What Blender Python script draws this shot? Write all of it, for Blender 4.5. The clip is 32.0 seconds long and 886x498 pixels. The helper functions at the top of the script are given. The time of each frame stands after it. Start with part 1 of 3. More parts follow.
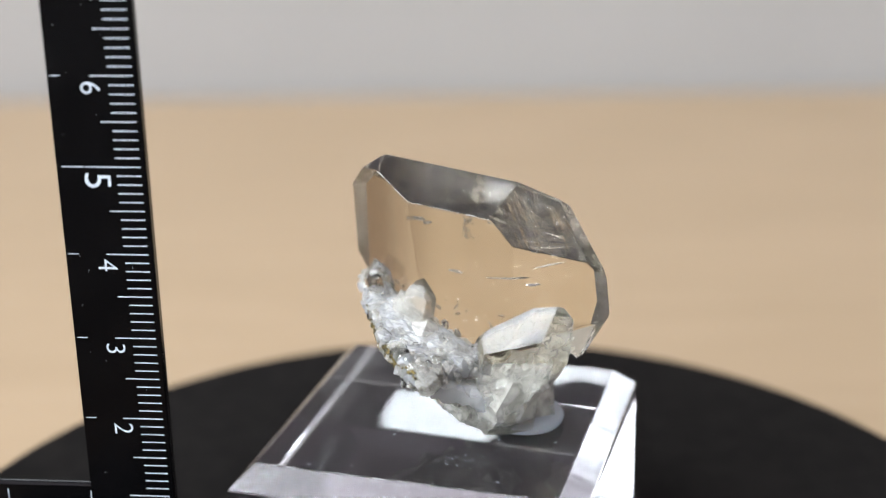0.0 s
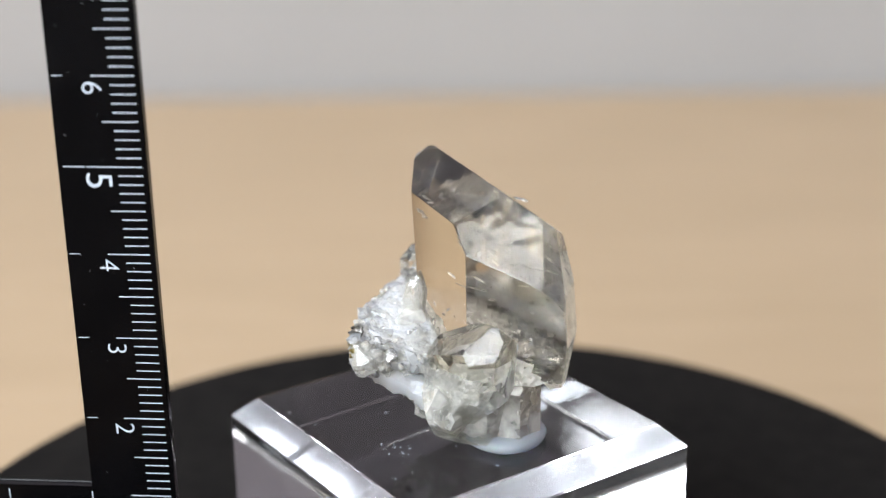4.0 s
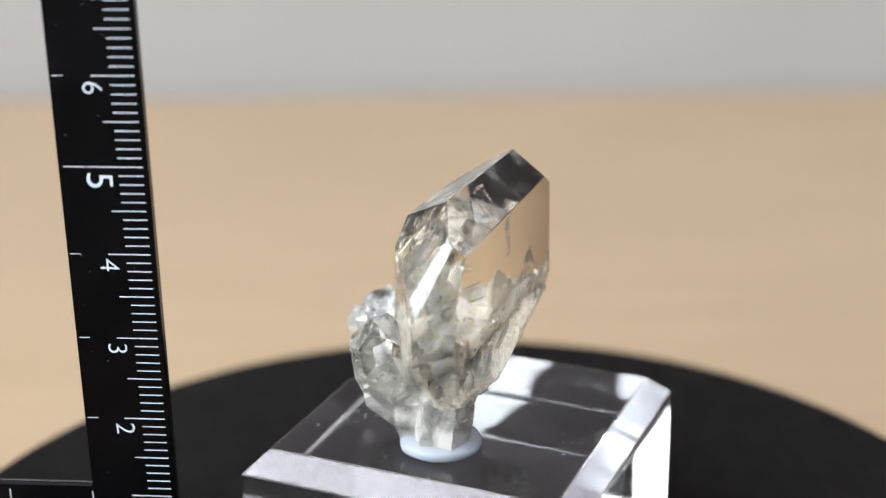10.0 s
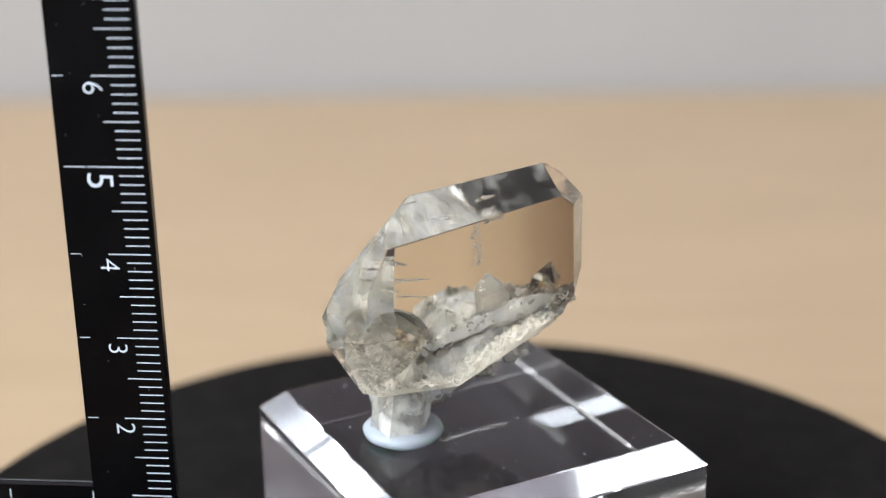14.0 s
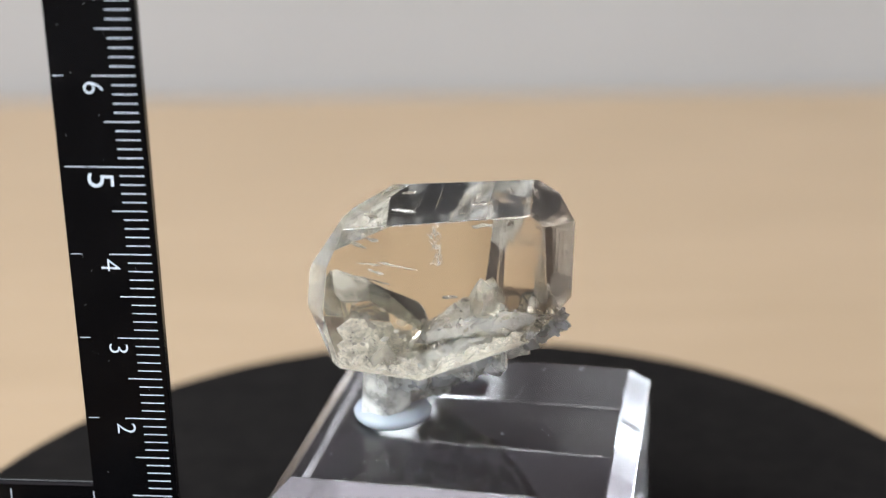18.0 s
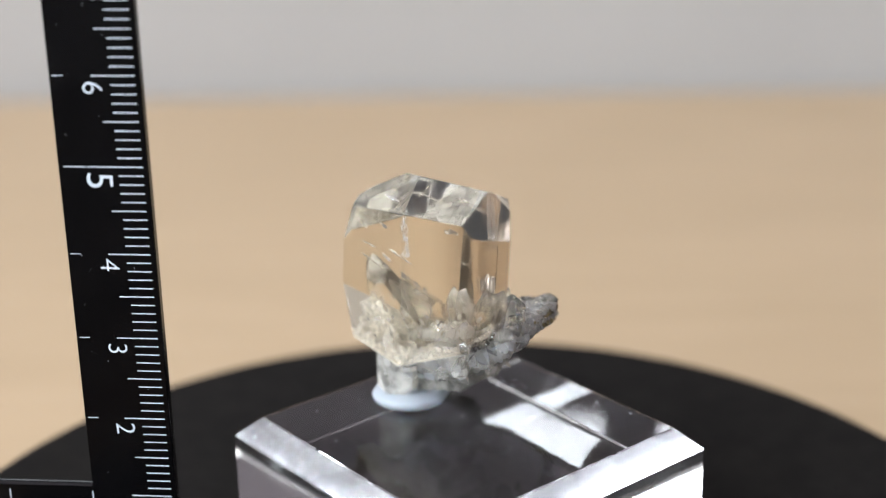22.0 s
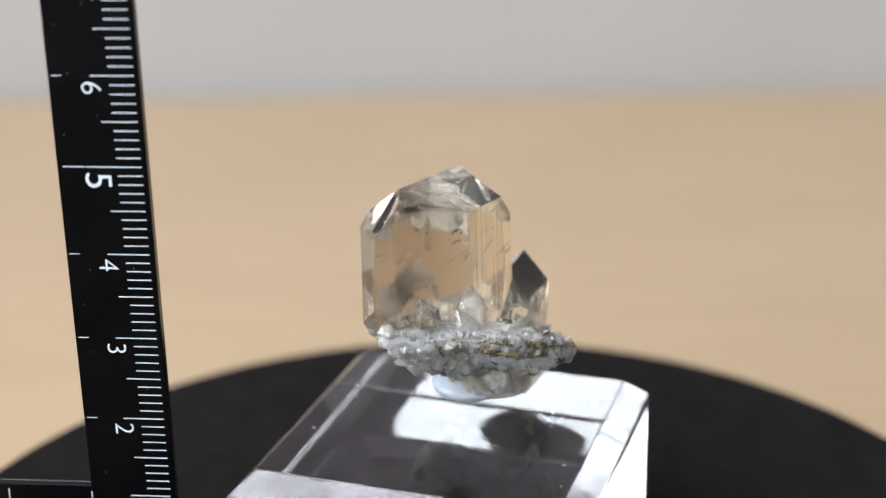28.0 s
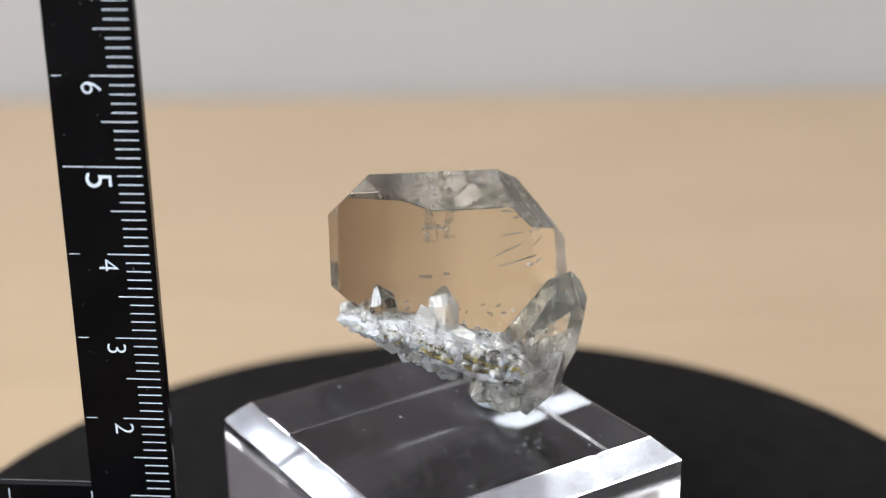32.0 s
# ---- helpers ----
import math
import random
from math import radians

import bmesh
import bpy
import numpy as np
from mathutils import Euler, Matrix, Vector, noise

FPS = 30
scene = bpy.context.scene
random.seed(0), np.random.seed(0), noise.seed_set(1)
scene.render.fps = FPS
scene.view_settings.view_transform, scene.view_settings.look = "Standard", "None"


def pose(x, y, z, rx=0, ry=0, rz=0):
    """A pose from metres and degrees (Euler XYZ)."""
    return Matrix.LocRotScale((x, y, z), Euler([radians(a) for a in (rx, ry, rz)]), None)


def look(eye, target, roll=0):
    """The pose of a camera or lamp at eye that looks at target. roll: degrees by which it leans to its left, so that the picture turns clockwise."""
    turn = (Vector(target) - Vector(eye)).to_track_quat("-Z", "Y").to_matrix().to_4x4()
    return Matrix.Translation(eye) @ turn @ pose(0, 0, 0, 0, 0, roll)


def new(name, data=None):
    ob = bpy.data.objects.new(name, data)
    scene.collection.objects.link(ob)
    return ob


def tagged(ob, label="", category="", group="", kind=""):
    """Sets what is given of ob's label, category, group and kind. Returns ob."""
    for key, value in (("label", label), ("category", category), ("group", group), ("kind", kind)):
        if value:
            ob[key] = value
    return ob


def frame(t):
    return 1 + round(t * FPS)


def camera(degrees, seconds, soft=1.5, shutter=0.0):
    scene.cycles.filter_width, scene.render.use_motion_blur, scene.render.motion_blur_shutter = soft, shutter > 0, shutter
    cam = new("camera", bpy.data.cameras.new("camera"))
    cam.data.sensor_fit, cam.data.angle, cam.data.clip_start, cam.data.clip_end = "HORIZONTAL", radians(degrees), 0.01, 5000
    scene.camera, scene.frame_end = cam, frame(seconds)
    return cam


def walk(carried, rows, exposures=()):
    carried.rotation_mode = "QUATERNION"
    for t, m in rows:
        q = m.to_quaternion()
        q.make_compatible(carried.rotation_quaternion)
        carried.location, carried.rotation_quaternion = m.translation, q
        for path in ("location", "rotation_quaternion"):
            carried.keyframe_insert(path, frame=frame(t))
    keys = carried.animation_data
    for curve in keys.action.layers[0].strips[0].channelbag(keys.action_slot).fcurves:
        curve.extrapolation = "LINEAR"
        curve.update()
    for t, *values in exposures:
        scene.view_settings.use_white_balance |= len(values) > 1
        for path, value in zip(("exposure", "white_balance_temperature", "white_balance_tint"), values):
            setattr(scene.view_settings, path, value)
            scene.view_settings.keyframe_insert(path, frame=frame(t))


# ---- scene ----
cam = camera(34.2, 32.0, soft=1.2)
EYE = Vector((0.0, -0.15658, 0.14237))
VIEW = Vector((-0.00954, 0.94166, -0.33643))
walk(cam, [(0.0, look(EYE, EYE + VIEW, -0.89)), (32.0, look(EYE, EYE + VIEW, -0.89))])
cam.data.dof.use_dof = True
cam.data.dof.focus_distance = 0.163
cam.data.dof.aperture_fstop = 12.5

TOP = 0.065          # height of the block's top over the table
SPIN = -9.724        # degrees a second about the turntable's axle
scene.view_settings.exposure = 0.22
scene.cycles.max_bounces = scene.cycles.transmission_bounces = scene.cycles.glossy_bounces = 28

# ---------------------------------------------------------------- light
world = bpy.data.worlds.new("daylight")
scene.world = world
world.use_nodes = True
wn = world.node_tree.nodes
sky = wn.new("ShaderNodeTexSky")
sky.sky_type = "NISHITA"
sky.sun_disc = False
sky.sun_elevation, sky.sun_rotation = radians(40), radians(120)
wn["Background"].inputs["Strength"].default_value = 0.12
world.node_tree.links.new(sky.outputs[0], wn["Background"].inputs["Color"])


def area_lamp(name, m, w, h, power, colour):
    lamp = bpy.data.lights.new(name, "AREA")
    lamp.shape, lamp.size, lamp.size_y, lamp.energy, lamp.color = "RECTANGLE", w, h, power, colour
    ob = new(name, lamp)
    ob.matrix_world = m
    return ob


ROOM = (-0.80, 0.80, -2.4, 0.44, -0.74, 1.66)   # x0 x1 y0 y1 z0 z1
WIN = (-2.25, 0.26, 0.46, 1.50)               # y0 y1 z0 z1 of the opening in the west wall
TRANSOM = 0.93                                # bright sky above this bar, the duller street side below
area_lamp("window_sky", look((-0.825, -0.995, 1.2025), (0, -0.995, 1.2025)), 2.42, 0.535, 38, (0.90, 0.95, 1.0))
area_lamp("window_below", look((-0.825, -1.385, 0.70), (0, -1.385, 0.70)), 1.65, 0.452, 23.5, (0.87, 0.94, 1.0))
area_lamp("window_below_near", look((-0.825, -0.165, 0.70), (0, -0.165, 0.70)), 0.79, 0.452, 15.5, (0.90, 0.95, 1.0))
# assumed overhead strip, out of view; adds fill and facet reflections
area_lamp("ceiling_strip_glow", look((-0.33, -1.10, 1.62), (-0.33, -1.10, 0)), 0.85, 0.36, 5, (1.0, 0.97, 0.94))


# ---------------------------------------------------------------- materials
def material(name, colour, rough=0.5, metal=0.0, **more):
    m = bpy.data.materials.new(name)
    m.use_nodes = True
    b = m.node_tree.nodes["Principled BSDF"]
    b.inputs["Base Color"].default_value = (*colour, 1)
    b.inputs["Roughness"].default_value = rough
    b.inputs["Metallic"].default_value = metal
    for k, v in more.items():
        b.inputs[k.replace("_", " ")].default_value = v
    return m


def grain(m, a, b, scale, detail=4.0, stretch=(1, 1, 1), lo=0.35, hi=0.65, socket="Base Color"):
    """Lets a noise of the given scale run between two colours (or two values)."""
    t = m.node_tree
    co, mp = t.nodes.new("ShaderNodeTexCoord"), t.nodes.new("ShaderNodeMapping")
    mp.inputs["Scale"].default_value = stretch
    nz, rp = t.nodes.new("ShaderNodeTexNoise"), t.nodes.new("ShaderNodeValToRGB")
    nz.inputs["Scale"].default_value, nz.inputs["Detail"].default_value = scale, detail
    a = a if isinstance(a, tuple) else (a, a, a)
    b = b if isinstance(b, tuple) else (b, b, b)
    rp.color_ramp.elements[0].position, rp.color_ramp.elements[1].position = lo, hi
    rp.color_ramp.elements[0].color, rp.color_ramp.elements[1].color = (*a, 1), (*b, 1)
    t.links.new(co.outputs["Object"], mp.inputs["Vector"])
    t.links.new(mp.outputs[0], nz.inputs["Vector"])
    t.links.new(nz.outputs["Fac"], rp.inputs["Fac"])
    t.links.new(rp.outputs["Color"], t.nodes["Principled BSDF"].inputs[socket])
    return m


def relief(m, scale, strength, distance=0.0001, stretch=(1, 1, 1), detail=3.0):
    t = m.node_tree
    co, mp = t.nodes.new("ShaderNodeTexCoord"), t.nodes.new("ShaderNodeMapping")
    mp.inputs["Scale"].default_value = stretch
    nz, bp = t.nodes.new("ShaderNodeTexNoise"), t.nodes.new("ShaderNodeBump")
    nz.inputs["Scale"].default_value, nz.inputs["Detail"].default_value = scale, detail
    bp.inputs["Strength"].default_value, bp.inputs["Distance"].default_value = strength, distance
    t.links.new(co.outputs["Object"], mp.inputs["Vector"])
    t.links.new(mp.outputs[0], nz.inputs["Vector"])
    t.links.new(nz.outputs["Fac"], bp.inputs["Height"])
    t.links.new(bp.outputs[0], t.nodes["Principled BSDF"].inputs["Normal"])
    return m


M_WALL = grain(material("wall_paint", (0.368, 0.354, 0.340), 0.8), (0.359, 0.345, 0.331), (0.377, 0.363, 0.349), 6.0)
# dark tone of the unseen east wall, chosen to cut bounce from the right
M_ROSE = grain(material("unseen_rose_tone", (0.062, 0.049, 0.053), 0.8), (0.056, 0.044, 0.048), (0.068, 0.054, 0.058), 6.0)
# tone of the unseen upper walls, set by what block and facets reflect
M_UPPER = grain(material("unseen_wall_tone", (0.165, 0.143, 0.158), 0.8), (0.155, 0.134, 0.148), (0.175, 0.152, 0.168), 6.0)
M_CEIL = grain(material("white_paint", (0.8, 0.8, 0.8), 0.9), (0.78, 0.78, 0.77), (0.83, 0.83, 0.82), 5.0)
M_DARKCEIL = grain(material("grey_ceiling_paint", (0.40, 0.40, 0.42), 0.9), (0.38, 0.38, 0.40), (0.42, 0.42, 0.44), 5.0)
M_FLOOR = grain(material("floor_boards", (0.3, 0.2, 0.13), 0.5), (0.24, 0.16, 0.10), (0.36, 0.25, 0.16), 9.0, stretch=(1, 12, 1))
M_WOOD = grain(material("pale_wood", (0.405, 0.291, 0.180), 0.42), (0.388, 0.278, 0.170), (0.422, 0.304, 0.190), 14.0, stretch=(1, 8, 1))
M_BLACK = grain(material("matt_black_plastic", (0.0088, 0.0077, 0.0072), 0.75, Specular_IOR_Level=0.05), (0.007, 0.0062, 0.0058), (0.0105, 0.0093, 0.0086), 300.0)
M_RULER = grain(material("black_ruler_plastic", (0.0015, 0.0015, 0.0019), 0.2, Specular_IOR_Level=0.35), 0.12, 0.26, 120.0, socket="Roughness")
M_MARK = grain(material("white_print", (0.62, 0.68, 0.76), 0.6), (0.52, 0.58, 0.66), (0.68, 0.74, 0.81), 3000.0)
M_ACRYLIC = material("clear_acrylic", (0.985, 0.985, 0.99), 0.0, Transmission_Weight=1.0, IOR=1.49)


def zoned(m, axis, lo, hi, a, b, socket):
    """Lets one axis of the thing run a socket from value a at lo to value b at hi."""
    t = m.node_tree
    co, sp = t.nodes.new("ShaderNodeTexCoord"), t.nodes.new("ShaderNodeSeparateXYZ")
    mr, rp = t.nodes.new("ShaderNodeMapRange"), t.nodes.new("ShaderNodeValToRGB")
    mr.inputs["From Min"].default_value, mr.inputs["From Max"].default_value = lo, hi
    rp.color_ramp.elements[0].color, rp.color_ramp.elements[1].color = (*a, 1), (*b, 1)
    t.links.new(co.outputs["Object"], sp.inputs[0])
    t.links.new(sp.outputs[axis], mr.inputs["Value"])
    t.links.new(mr.outputs["Result"], rp.inputs["Fac"])
    t.links.new(rp.outputs["Color"], t.nodes["Principled BSDF"].inputs[socket])
    return m


# smoky clear quartz; one end is tinted darker to imitate its dark refracted view
TINT, DARK_VIEW = (0.90, 0.845, 0.735), (0.37, 0.30, 0.235)
M_QUARTZ = zoned(relief(material("clear_quartz", TINT, 0.0, Transmission_Weight=1.0, IOR=1.544), 900.0, 0.10, 0.0002, (1, 1, 0.04)), "X", -0.0085, -0.0015, DARK_VIEW, TINT, "Base Color")
M_POLISHED = zoned(relief(material("smooth_clear_quartz", TINT, 0.0, Transmission_Weight=1.0, IOR=1.544), 220.0, 0.02, 0.0003), "X", -0.0085, -0.0015, DARK_VIEW, TINT, "Base Color")
M_HAZED = grain(relief(material("hazed_clear_quartz", (0.93, 0.895, 0.80), 0.0, Transmission_Weight=0.9, IOR=1.544), 300.0, 0.06, 0.0003), 0.998, 0.76, 240.0, 5.0, lo=0.50, hi=0.70, socket="Transmission Weight")
M_POINT = zoned(relief(material("clear_quartz_with_milky_root", (0.985, 0.975, 0.92), 0.01, Transmission_Weight=1.0, IOR=1.544), 300.0, 0.16, 0.0005), "Z", TOP + 0.0085, TOP + 0.0115, (0.80, 0.80, 0.80), (1, 1, 1), "Transmission Weight")
M_CLOUDY = relief(material("cloudy_quartz", (1.0, 0.985, 0.94), 0.0, Transmission_Weight=0.86, IOR=1.544), 330.0, 0.28, 0.0005)
M_FROST = relief(material("frosted_quartz", (0.99, 0.965, 0.895), 0.01, Transmission_Weight=0.74, IOR=1.544), 900.0, 0.4, 0.0002)
M_DRUSE = relief(material("milky_quartz", (0.985, 0.955, 0.875), 0.05, Subsurface_Weight=1.0, Subsurface_Scale=0.005, Subsurface_Radius=(1.0, 0.95, 0.85), Transmission_Weight=0.52, IOR=1.544), 1500.0, 0.5, 0.0002)
M_CRUST = relief(material("stained_druse", (0.95, 0.93, 0.85), 0.2, Subsurface_Weight=1.0, Subsurface_Scale=0.005, Subsurface_Radius=(1.0, 0.95, 0.85), Transmission_Weight=0.30, IOR=1.544), 1500.0, 0.9, 0.0004)
grain(M_CRUST, (0.97, 0.945, 0.88), (0.26, 0.18, 0.055), 300.0, 6.0, lo=0.66, hi=0.76)
M_UNDER = relief(material("translucent_quartz", (1.0, 0.975, 0.915), 0.45, Subsurface_Weight=1.0, Subsurface_Scale=0.005, Subsurface_Radius=(1.0, 0.95, 0.85), Transmission_Weight=0.35, IOR=1.544), 420.0, 0.6, 0.0006)
M_CLEAR = material("water_clear_quartz", (0.985, 0.975, 0.94), 0.0, Transmission_Weight=1.0, IOR=1.544)
M_MILKY = grain(relief(material("milky_clear_quartz", (1.0, 0.98, 0.91), 0.01, Transmission_Weight=0.9, IOR=1.544), 260.0, 0.2, 0.0006), 0.89, 0.48, 380.0, lo=0.38, hi=0.66, socket="Transmission Weight")
M_UNEVEN = relief(material("uneven_quartz", (0.92, 0.875, 0.77), 0.10, Transmission_Weight=1.0, IOR=1.544), 330.0, 0.35, 0.0005)
M_BROKEN = relief(material("broken_quartz", (1.0, 0.975, 0.915), 0.5, Transmission_Weight=0.35, IOR=1.544), 450.0, 0.9, 0.001)
M_VEIL = material("white_veil", (0.985, 0.98, 0.95), 0.25, Transmission_Weight=0.7, IOR=1.2)
M_DIRT = grain(material("brown_iron_stain", (0.14, 0.10, 0.028), 0.9), (0.022, 0.018, 0.007), (0.23, 0.17, 0.05), 900.0)
M_PUTTY = material("white_putty", (0.80, 0.83, 0.90), 0.22, Transmission_Weight=0.6, Subsurface_Weight=0.2, IOR=1.42)


# ---------------------------------------------------------------- mesh helpers
def mesh_object(name, bm, mat, smooth=False):
    me = bpy.data.meshes.new(name)
    bmesh.ops.recalc_face_normals(bm, faces=bm.faces[:])
    bm.to_mesh(me)
    bm.free()
    me.materials.append(mat)
    if smooth:
        for p in me.polygons:
            p.use_smooth = True
    return new(name, me)


def part(name, bm, mat, parent, label="", smooth=False):
    ob = mesh_object(name, bm, mat, smooth)
    ob.parent = parent
    if label:
        ob["label"] = label
    return ob


def box(x0, x1, y0, y1, z0, z1, bevel=0.0):
    bm = bmesh.new()
    bmesh.ops.create_cube(bm, size=1, matrix=Matrix.Translation(((x0 + x1) / 2, (y0 + y1) / 2, (z0 + z1) / 2)) @ Matrix.Diagonal((x1 - x0, y1 - y0, z1 - z0, 1)))
    if bevel:
        bmesh.ops.bevel(bm, geom=bm.edges[:], offset=bevel, segments=2, affect="EDGES", profile=0.5)
    return bm


def lathe(profile, steps=96):
    """A body of revolution about z from (radius, height) pairs."""
    bm = bmesh.new()
    rings = []
    for r, z in profile:
        if r < 1e-7:
            rings.append([bm.verts.new((0, 0, z))])
        else:
            rings.append([bm.verts.new((r * math.cos(2 * math.pi * k / steps), r * math.sin(2 * math.pi * k / steps), z)) for k in range(steps)])
    for a, b in zip(rings, rings[1:]):
        for k in range(steps):
            q = [a[k % len(a)], a[(k + 1) % len(a)], b[(k + 1) % len(b)], b[k % len(b)]]
            q = list(dict.fromkeys(q))
            if len(q) > 2:
                bm.faces.new(q)
    return bm


def facet_normal(az, el):
    return Vector((math.cos(radians(az)) * math.cos(radians(el)), math.sin(radians(az)) * math.cos(radians(el)), math.sin(radians(el))))


def cut_body(planes, centre, size, bevel=0.0):
    """A convex body: a block cut down by planes (azimuth, elevation, distance from the centre)."""
    bm = bmesh.new()
    bmesh.ops.create_cube(bm, size=size, matrix=Matrix.Translation(centre))
    for az, el, d in planes:
        n = facet_normal(az, el)
        got = bmesh.ops.bisect_plane(bm, geom=bm.verts[:] + bm.edges[:] + bm.faces[:], dist=1e-9, plane_co=Vector(centre) + n * d, plane_no=n, clear_outer=True)
        rim = [g for g in got["geom_cut"] if isinstance(g, bmesh.types.BMEdge)]
        if rim:
            bmesh.ops.edgeloop_fill(bm, edges=rim)
    bmesh.ops.remove_doubles(bm, verts=bm.verts[:], dist=size * 1e-5)
    if bevel:
        bmesh.ops.bevel(bm, geom=bm.edges[:], offset=bevel, segments=1, affect="EDGES", profile=0.5, clamp_overlap=True)
    return bm


def point_crystal(rng, base, tip, radius, flat=0.15, bevel=0.0):
    """A six-sided quartz point from base to tip, with uneven faces."""
    base, tip = Vector(base), Vector(tip)
    axis = tip - base
    length = axis.length
    planes = []
    turn = rng.uniform(0, 60)
    for k in range(6):
        planes.append((turn + 60 * k, 0, radius * rng.uniform(1 - flat, 1 + flat)))
        h = length * 0.5 - 0.0
        lean = 38 + rng.uniform(-3, 3)
        planes.append((turn + 60 * k, lean, h * math.sin(radians(lean)) * rng.uniform(0.98, 1.06 + flat * 0.4)))
    planes.append((0, -90, length * 0.5))
    bm = cut_body(planes, (0, 0, 0), max(length, radius * 2) * 3, bevel)
    m = Matrix.Translation((base + tip) / 2) @ axis.to_track_quat("Z", "Y").to_matrix().to_4x4()
    bmesh.ops.transform(bm, matrix=m, verts=bm.verts[:])
    return bm


def join(into, bm):
    me = bpy.data.meshes.new("scrap")
    bm.to_mesh(me)
    bm.free()
    into.from_mesh(me)
    bpy.data.meshes.remove(me)


def etched(name, az, el):
    """Smoky quartz with growth lines that run down the facet, in patches."""
    m = material(name, (0.885, 0.83, 0.71), 0.0, Transmission_Weight=1.0, IOR=1.544)
    n = facet_normal(az, el)
    across = Vector((0, 0, 1)).cross(n).normalized()
    frame3 = Matrix((across, n.cross(across), n)).transposed()
    t = m.node_tree
    co, mp = t.nodes.new("ShaderNodeTexCoord"), t.nodes.new("ShaderNodeMapping")
    mp.vector_type = "TEXTURE"
    mp.inputs["Rotation"].default_value = frame3.to_euler()
    mp.inputs["Scale"].default_value = (1, 14, 1)
    lines, patch, mix = t.nodes.new("ShaderNodeTexNoise"), t.nodes.new("ShaderNodeTexNoise"), t.nodes.new("ShaderNodeMath")
    lines.inputs["Scale"].default_value, lines.inputs["Detail"].default_value = 2600, 2
    patch.inputs["Scale"].default_value, patch.inputs["Detail"].default_value = 330, 1
    ramp, bp = t.nodes.new("ShaderNodeValToRGB"), t.nodes.new("ShaderNodeBump")
    ramp.color_ramp.elements[0].position, ramp.color_ramp.elements[1].position = 0.40, 0.60
    mix.operation = "MULTIPLY"
    bp.inputs["Strength"].default_value, bp.inputs["Distance"].default_value = 0.24, 0.0002
    t.links.new(co.outputs["Object"], mp.inputs["Vector"])
    t.links.new(mp.outputs[0], lines.inputs["Vector"])
    t.links.new(co.outputs["Object"], patch.inputs["Vector"])
    t.links.new(patch.outputs["Fac"], ramp.inputs["Fac"])
    t.links.new(lines.outputs["Fac"], mix.inputs[0])
    t.links.new(ramp.outputs["Color"], mix.inputs[1])
    t.links.new(mix.outputs[0], bp.inputs["Height"])
    t.links.new(bp.outputs[0], t.nodes["Principled BSDF"].inputs["Normal"])
    return m


# ---------------------------------------------------------------- the room
x0, x1, y0, y1, z0, z1 = ROOM


def setting(name, bm, mat, label, category):
    return tagged(mesh_object(name, bm, mat), label, category, kind="structure")


setting("floor", box(x0, x1, y0, y1, z0 - 0.1, z0), M_FLOOR, "brown wooden floor under the desk", "floor")
setting("ceiling", box(x0, x1, y0, y1, z1, z1 + 0.1), M_DARKCEIL, "plain grey painted ceiling", "ceiling")
setting("wall_north", box(x0 - 0.1, x1 + 0.1, y1, y1 + 0.1, z0 - 0.1, 0.21), M_WALL, "plain pale grey wall behind the desk", "wall")
# unseen upper wall, kept darker so the block top reflects less light
setting("wall_north_upper", box(x0 - 0.1, x1 + 0.1, y1, y1 + 0.1, 0.21, z1 + 0.1), M_UPPER, "unseen upper part of the wall, dull lavender to suit the reflections", "wall")
setting("wall_south", box(x0 - 0.1, x1 + 0.1, y0 - 0.1, y0, z0 - 0.1, z1 + 0.1), M_WALL, "plain pale grey wall", "wall")
bm = box(x0 - 0.1, x0, y0, WIN[0], z0 - 0.1, z1 + 0.1)
for piece in ((WIN[1], y1, z0 - 0.1, z1 + 0.1), (WIN[0], WIN[1], z0 - 0.1, WIN[2]), (WIN[0], WIN[1], WIN[3], z1 + 0.1)):
    join(bm, box(x0 - 0.1, x0, *piece))
setting("wall_west", bm, M_WALL, "pale grey wall with a wide window opening", "wall")
window = tagged(new("window_1"), "wide white-framed window letting in daylight", "window", kind="structure")
for piece in ((WIN[0], WIN[1], WIN[2], WIN[2] + 0.03), (WIN[0], WIN[1], WIN[3] - 0.03, WIN[3]), (WIN[0], WIN[0] + 0.03, WIN[2] + 0.03, WIN[3] - 0.03), (WIN[1] - 0.03, WIN[1], WIN[2] + 0.03, WIN[3] - 0.03), (WIN[0] + 0.03, WIN[1] - 0.03, TRANSOM - 0.02, TRANSOM + 0.02)):
    part("window_frame", box(x0 - 0.08, x0 - 0.035, *piece), M_CEIL, window)
# unseen wall, set close and dark to dim fill and reflections
setting("wall_east", box(x1, x1 + 0.1, y0, y1, z0 - 0.1, 0.72), M_ROSE, "unseen plain dark rose wall, added to dim the right side", "wall")
setting("wall_east_upper", box(x1, x1 + 0.1, y0, y1, 0.72, z1 + 0.1), M_UPPER, "unseen upper part of the wall, dull lavender to suit the reflections", "wall")

# unseen fixture, added to give the assumed strip light a body
ceiling_light = tagged(new("ceiling_light"), "unseen flat white rectangular strip light, assumed on the ceiling", "lamp")
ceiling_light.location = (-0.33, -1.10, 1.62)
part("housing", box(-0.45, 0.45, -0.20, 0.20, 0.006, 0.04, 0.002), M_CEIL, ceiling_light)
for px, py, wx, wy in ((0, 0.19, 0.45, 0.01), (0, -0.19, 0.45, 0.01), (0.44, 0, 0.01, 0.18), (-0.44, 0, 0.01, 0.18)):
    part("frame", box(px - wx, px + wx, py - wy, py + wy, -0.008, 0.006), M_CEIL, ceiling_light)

desk = tagged(new("desk"), "pale wooden desk with a plain top against the wall", "desk")
desk.location = (0, 0, z0)
